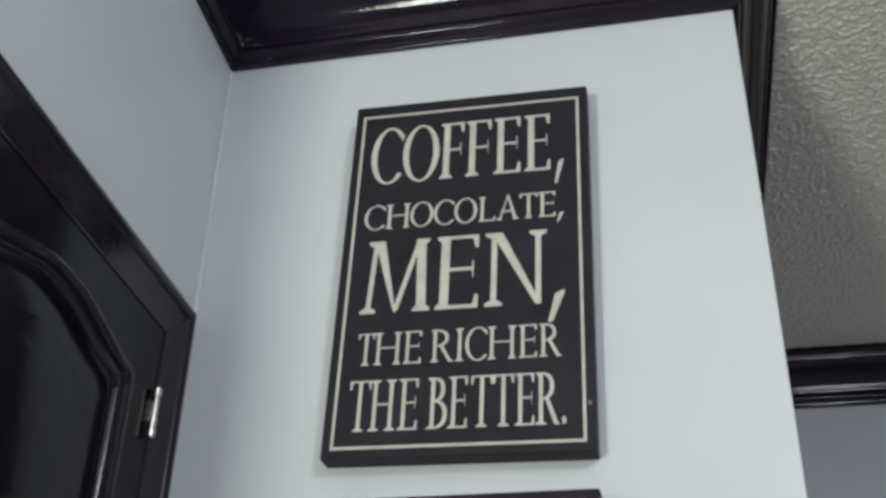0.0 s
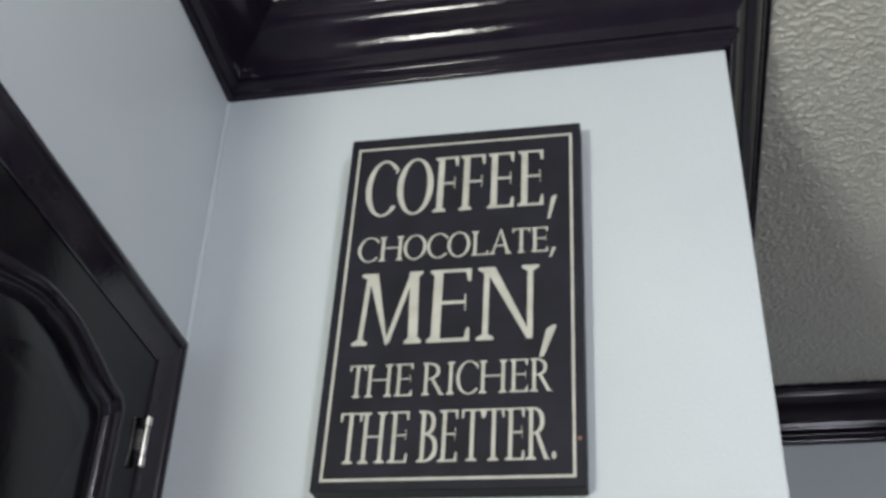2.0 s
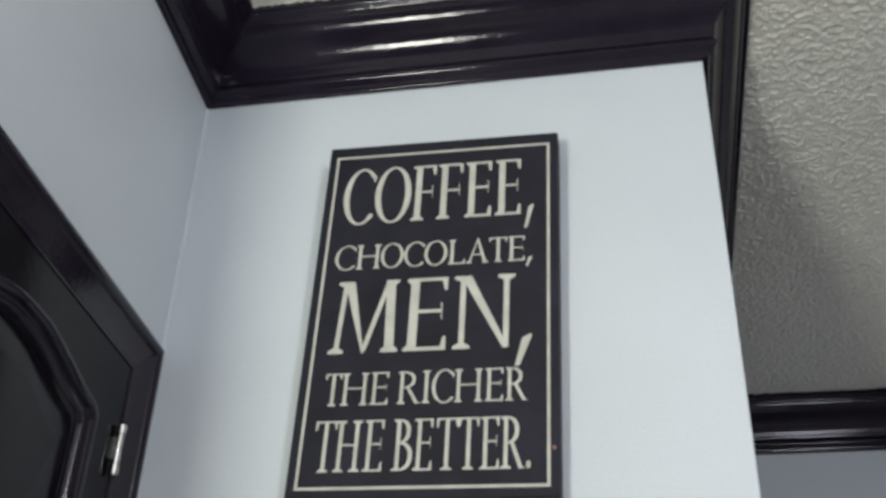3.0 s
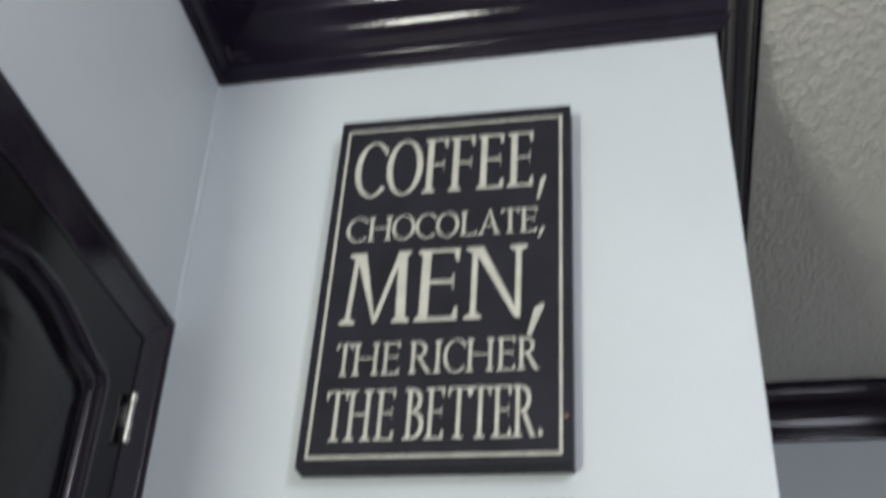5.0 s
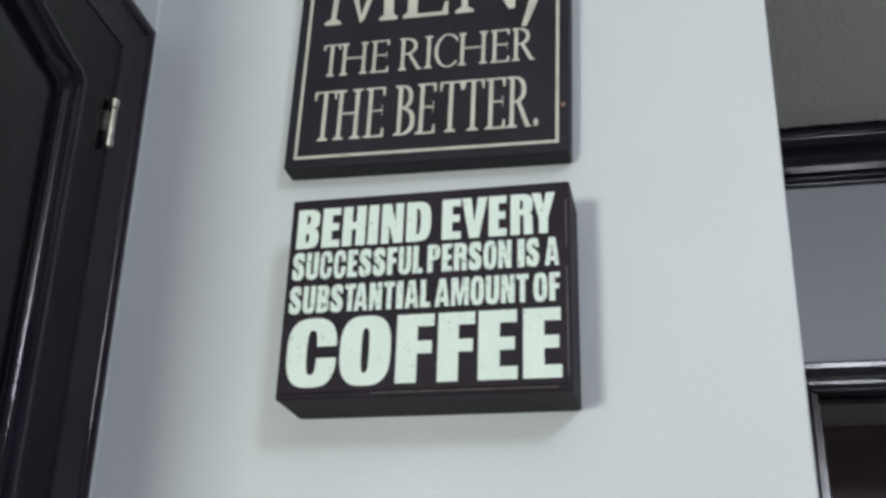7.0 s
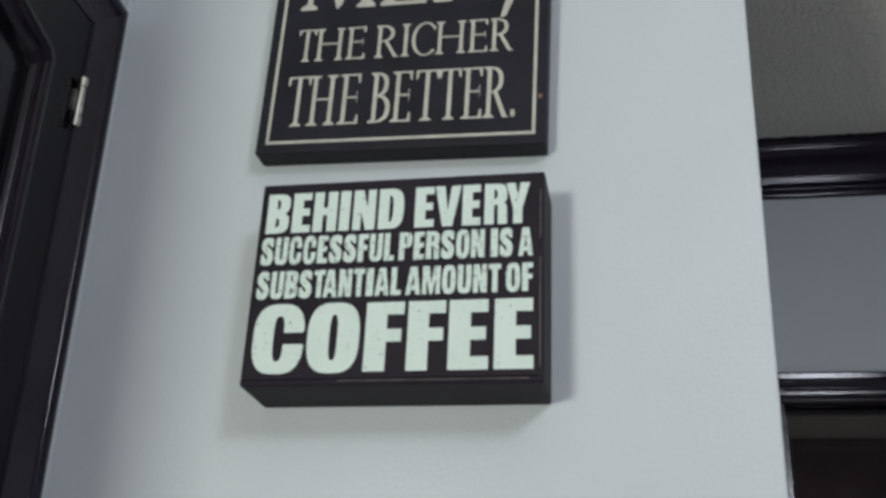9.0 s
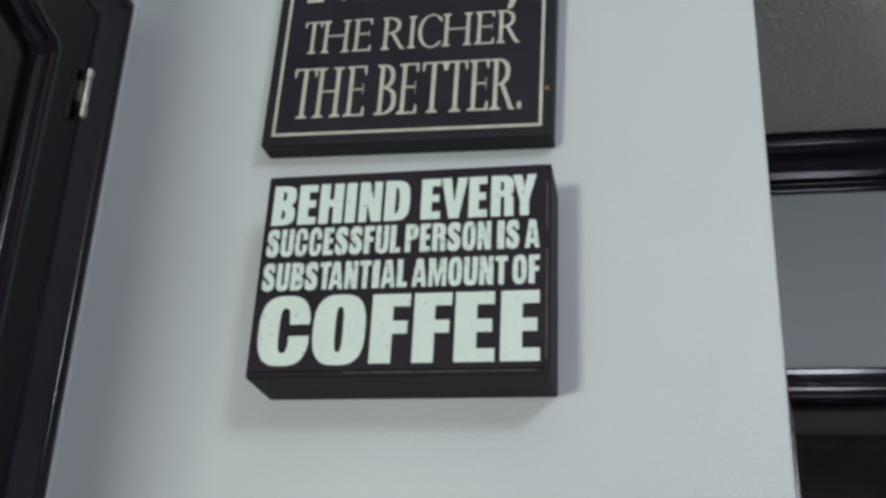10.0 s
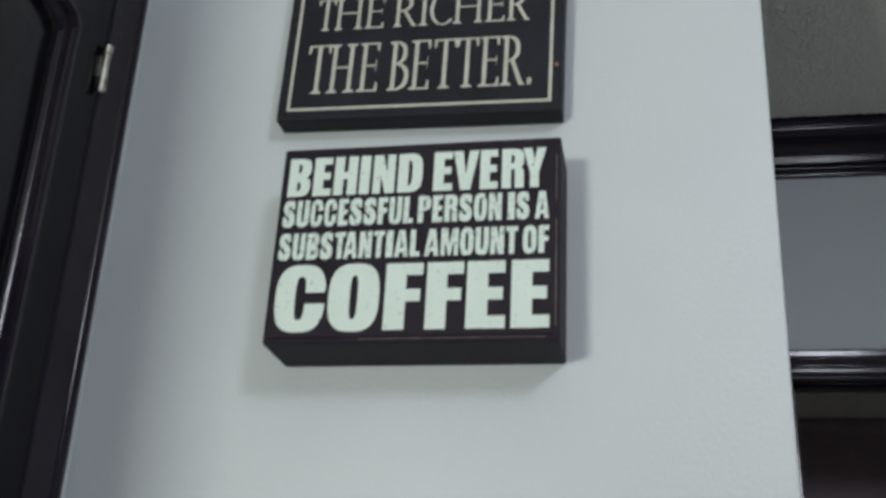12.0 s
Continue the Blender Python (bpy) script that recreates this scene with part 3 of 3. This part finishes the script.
        if char == "B":
            ring(paint, xl, (z0 + zb + thin) / 2, x1 - xl, (zb + thin - z0) / 2, x1 - xl - stem * 1.08, (zb + thin - z0) / 2 - thin, -90, 90, 2.5, 2.2, n=20)
        else:
            xs = xl + 0.36 * (reach - xl)
            paint.quad((xs - stem * 0.2, zb + thin), (xs + stem * 0.75, zb + thin * 1.2), (x1 - 0.01 * w, z0), (x1 - stem * 1.15, z0))
            paint.quad((x1 - stem * 1.15, z0), (x1 + 0.05 * w, z0), (x1 + 0.05 * w, z0 + thin * 0.6), (x1 - stem * 0.6, z0 + thin * 1.2))


def comma(paint, x0, x1, z0, z1):
    w, h = x1 - x0, z1 - z0
    paint.quad((x0, z0), (x0 + 0.28 * w, z0 + 0.02 * h), (x1, z1 - 0.06 * h), (x1 - 0.12 * w, z1), (x0 + 0.42 * w, z1 - 0.12 * h))


def board(name, label, x, z, w, h, depth, turn, mat, bevel, lean=0.0, rise=0.0):
    """A box sign that hangs flat on the north wall."""
    thing = tagged(new(name), label, "wall sign", "wall signs")
    thing.matrix_world = pose(x, -math.sin(radians(lean)) * (h / 2 + 0.095), z, lean, -turn, 0)
    bm = bmesh.new()
    box(bm, -w / 2, w / 2, -depth, -0.0005, -h / 2, h / 2 + rise, bevel=bevel)
    part("board", bm, mat, thing, smooth=False)
    return thing


UP_W, UP_H, UP_D = 0.4015, 0.640, 0.0370
upper = board("wall_sign", "tall black wooden sign with cream serif words, above a box sign", 0.4769, 2.1446, UP_W, UP_H, UP_D, -0.93, M_SIGN, 0.0025, 0.9, 0.008)

rim = Paint()
bi, bw = 0.0140, 0.0045
rx, rz = UP_W / 2 - bi, UP_H / 2 - bi
rim.quad((-rx, rz - bw), (rx, rz - bw), (rx, rz), (-rx, rz))
rim.quad((-rx, -rz), (rx, -rz), (rx, -rz + bw), (-rx, -rz + bw))
rim.quad((-rx, -rz), (-rx + bw, -rz), (-rx + bw, rz), (-rx, rz))
rim.quad((rx - bw, -rz), (rx, -rz), (rx, rz), (rx - bw, rz))
rim.done("border_line", M_CREAM, upper, UP_D, "thin cream painted border line")

# each line: words, foot, head, stem, thin stroke, then left and right of every letter in millimetres
ROMAN_LINES = [
    ("COFFEE,", 0.1610, 0.2750, 0.0104, 0.0043,
     (-166.2, -109.4, -110.8, -47.9, -46.2, -5.8, -2.1, 40.8, 45.5, 89.8, 96.4, 139.1, 145.7, 160.8)),
    ("CHOCOLATE,", 0.0702, 0.1172, 0.0052, 0.0025,
     (-167.7, -131.5, -130.8, -91.1, -90.4, -52.0, -51.3, -16.1, -17.2, 20.5, 23.2, 50.3, 53.0, 88.2, 89.1, 118.4, 120.2, 146.7, 148.5, 159.4)),
    ("MEN,", -0.0845, 0.0465, 0.0142, 0.0058,
     (-162.0, -48.2, -41.4, 26.0, 34.7, 134.4, 133.5, 159.8)),
    ("THERICHER", -0.1732, -0.1190, 0.0051, 0.0025,
     (-158.1, -131.9, -131.2, -89.9, -85.6, -58.1, -43.2, -9.8, -7.3, 8.4, 9.2, 43.9, 43.8, 85.8, 90.1, 117.2, 120.6, 151.8)),
    ("THEBETTER.", -0.2788, -0.1982, 0.0058, 0.0028,
     (-164.2, -130.8, -131.9, -91.9, -87.7, -58.4, -44.0, -14.1, -12.5, 15.4, 20.3, 53.0, 52.9, 83.7, 85.3, 113.3, 114.9, 148.4, 152.4, 158.9)),
]
for text, foot, head, stem, thin, spans in ROMAN_LINES:
    paint = Paint()
    for k, ch in enumerate(text):
        a, b = spans[2 * k] / 1000, spans[2 * k + 1] / 1000
        if ch == ",":
            comma(paint, a, b, foot - 0.25 * (head - foot), foot + 0.17 * (head - foot))
        elif ch == ".":
            paint.letter(".", a, b, foot, foot + 0.012, 0.0, 0.0)
        else:
            roman(paint, ch, a, b, foot, head, stem, thin)
    words = {"THERICHER": "THE RICHER", "THEBETTER.": "THE BETTER."}.get(text, text)
    paint.done("lettering", M_CREAM, upper, UP_D, "cream painted words " + words)

bm = bmesh.new()
box(bm, 0.1895, 0.1950, -UP_D - 0.0006, -UP_D + 0.001, -0.2510, -0.2450, bevel=0.0004, segments=1)
part("chip", bm, M_CHIP, upper, "small bare wood chip on the edge")

LO_W, LO_H, LO_D = 0.364, 0.2710, 0.0915
lower = board("box_sign", "deep black box sign with bold mint-white words about coffee", 0.4958, 1.6133, LO_W, LO_H, LO_D, 0.21, M_BOX, 0.003)

bm = bmesh.new()
box(bm, -LO_W / 2 + 0.0030, LO_W / 2 - 0.0062, -LO_D - 0.0026, -LO_D + 0.002, -LO_H / 2 + 0.0066, LO_H / 2 - 0.0045, bevel=0.0018)
part("front_panel", bm, M_BOX, lower, "black painted front panel with rubbed edges")
for x0, x1, z0, z1 in ((LO_W / 2 - 0.0062, LO_W / 2 - 0.0038, -0.118, 0.02), (LO_W / 2 - 0.0062, LO_W / 2 - 0.0038, 0.045, 0.110), (-0.06, 0.165, -LO_H / 2 + 0.0038, -LO_H / 2 + 0.0058)):
    bm = bmesh.new()
    box(bm, x0, x1, -LO_D - 0.0010, -LO_D - 0.0002, z0, z1, bevel=0.0003, segments=1)
    part("rubbed_edge", bm, M_RUB, lower, "brown wood showing at a rubbed edge")
LO_D += 0.0027


def heavy(paint, char, x0, x1, z0, z1):
    """A heavy condensed poster capital."""
    h, w = z1 - z0, x1 - x0

    def q(*pts):
        paint.quad(*((x0 + fx * w, z0 + fz * h) for fx, fz in pts))

    def r(fa, fb, za, zb):
        q((fa, za), (fb, za), (fb, zb), (fa, zb))

    f = 0.185
    if char == "I":
        r(0, 1, 0, 1)
    elif char in "EFL":
        r(0, 0.55, 0, 1)
        if char != "L":
            r(0.5, 0.98, 1 - f, 1)
            r(0.5, 0.93, 0.42, 0.42 + f)
        if char != "F":
            r(0.5, 1, 0, f)
    elif char == "H":
        r(0, 0.41, 0, 1)
        r(0.59, 1, 0, 1)
        r(0.4, 0.6, 0.41, 0.60)
    elif char == "T":
        r(0, 1, 1 - f, 1)
        r(0.28, 0.72, 0, 1)
    elif char == "N":
        r(0, 0.36, 0, 1)
        r(0.64, 1, 0, 1)
        q((0.1, 1), (0.42, 1), (0.9, 0), (0.58, 0))
    elif char == "M":
        r(0, 0.25, 0, 1)
        r(0.75, 1, 0, 1)
        q((0.1, 1), (0.37, 1), (0.57, 0), (0.43, 0))
        q((0.63, 1), (0.9, 1), (0.57, 0), (0.43, 0))
    elif char == "V":
        q((0, 1), (0.37, 1), (0.53, 0.24), (0.53, 0), (0.31, 0))
        q((0.63, 1), (1, 1), (0.69, 0), (0.47, 0), (0.47, 0.24))
    elif char == "Y":
        q((0, 1), (0.38, 1), (0.53, 0.62), (0.53, 0.36), (0.31, 0.36))
        q((0.62, 1), (1, 1), (0.69, 0.36), (0.47, 0.36), (0.47, 0.62))
        r(0.31, 0.69, 0, 0.38)
    elif char == "A":
        q((0, 0), (0.33, 0), (0.53, 0.84), (0.53, 1), (0.27, 1))
        q((0.67, 0), (1, 0), (0.73, 1), (0.47, 1), (0.47, 0.84))
        q((0.3, 0.16), (0.7, 0.16), (0.66, 0.33), (0.34, 0.33))
    elif char in "CO":
        a, b = w / 2, h / 2 * 1.03
        ai, bi = (0.075, 0.66) if char == "O" else (0.10, 0.66)
        if h < 0.05:
            ai += 0.035
        t0, t1 = (0, 360) if char == "O" else (7, 353)
        ring(paint, (x0 + x1) / 2, (z0 + z1) / 2, a, b, ai * w, bi * h / 2, t0, t1, 2.9, 3.2, n=60)
        if char == "C":
            q((0.60, 0.585), (0.99, 0.585), (0.98, 0.66), (0.60, 0.66))
            q((0.60, 0.415), (0.99, 0.415), (0.98, 0.34), (0.60, 0.34))
    elif char == "U":
        r(0, 0.40, 0.28, 1)
        r(0.60, 1, 0.28, 1)
        ring(paint, (x0 + x1) / 2, z0 + 0.29 * h, w / 2, 0.30 * h, 0.10 * w, 0.11 * h, 180, 360, 2.7, 2.6, n=24)
    elif char == "D":
        r(0, 0.42, 0, 1)
        ring(paint, x0 + 0.38 * w, (z0 + z1) / 2, 0.62 * w, h / 2, 0.20 * w, 0.33 * h, -90, 90, 3.2, 3.2, n=24)
    elif char in "PRB":
        r(0, 0.42, 0, 1)
        zb = 0.44 if char == "P" else 0.47
        ring(paint, x0 + 0.38 * w, z0 + (1 + zb) / 2 * h, 0.62 * w, (1 - zb) / 2 * h, 0.19 * w, (1 - zb) / 2 * h - 0.145 * h, -90, 90, 3.0, 3.0, n=20)
        if char == "R":
            q((0.60, 0), (1, 0), (0.985, 0.42), (0.9, 0.52), (0.58, 0.56))
        elif char == "B":
            ring(paint, x0 + 0.38 * w, z0 + 0.265 * h, 0.62 * w, 0.265 * h, 0.19 * w, 0.12 * h, -90, 90, 3.0, 3.0, n=20)
    else:
        over = 0.012 * h
        paint.letter(char, x0, x1, z0 - over, z1 + over, 0.036, 0.16 * w)


def heavy_word(paint, word, x0, x1, z0, z1, gap=0.0022):
    """Letters in their natural proportions, squeezed to the word's width."""
    widths = [{"I": 0.30, "M": 0.72, "E": 0.44, "F": 0.43, "L": 0.43, "T": 0.48, "A": 0.60}.get(c, 0.55) for c in word]
    tuck = [{"TA": 0.13, "AT": 0.13}.get(word[k:k + 2], 0.0) for k in range(len(word))]
    unit = (x1 - x0 - gap * (len(word) - 1)) / (sum(widths) - sum(tuck))
    x = x0
    for c, w, t in zip(word, widths, tuck):
        heavy(paint, c, x, x + w * unit, z0, z1)
        x += (w - t) * unit + gap


paint = Paint()
spans = (-171.3, -141.7, -137.4, -113.3, -109.7, -79.2, -75.6, -62.3, -57.9, -29.3, -25.1, 6.9, 21.2, 45.6, 46.3, 79.0, 81.0, 103.6, 108.5, 136.4, 135.0, 164.1)
for k, ch in enumerate("BEHINDEVERY"):
    heavy(paint, ch, spans[2 * k] / 1000, spans[2 * k + 1] / 1000, 0.0637, 0.1193)
paint.done("lettering", M_MINT, lower, LO_D, "bold mint-white words BEHIND EVERY")
paint = Paint()
for word, a, b in (("SUCCESSFUL", -0.1731, -0.0019), ("PERSON", 0.0041, 0.1099), ("IS", 0.1174, 0.1441), ("A", 0.1509, 0.1686)):
    heavy_word(paint, word, a, b, 0.0203, 0.0576)
paint.done("lettering", M_MINT_THIN, lower, LO_D, "bold mint-white words SUCCESSFUL PERSON IS A")
paint = Paint()
for word, a, b in (("SUBSTANTIAL", -0.1734, 0.0094), ("AMOUNT", 0.0154, 0.1307), ("OF", 0.1367, 0.1689)):
    heavy_word(paint, word, a, b, -0.0255, 0.0110)
paint.done("lettering", M_MINT_THIN, lower, LO_D, "bold mint-white words SUBSTANTIAL AMOUNT OF")
paint = Paint()
spans = (-170.2, -105.8, -101.8, -37.3, -30.5, 16.9, 20.9, 67.0, 70.3, 117.6, 124.2, 170.0)
for k, ch in enumerate("COFFEE"):
    heavy(paint, ch, spans[2 * k] / 1000, spans[2 * k + 1] / 1000, -0.1208, -0.0341)
paint.done("lettering", M_MINT, lower, LO_D, "large bold mint-white word COFFEE")
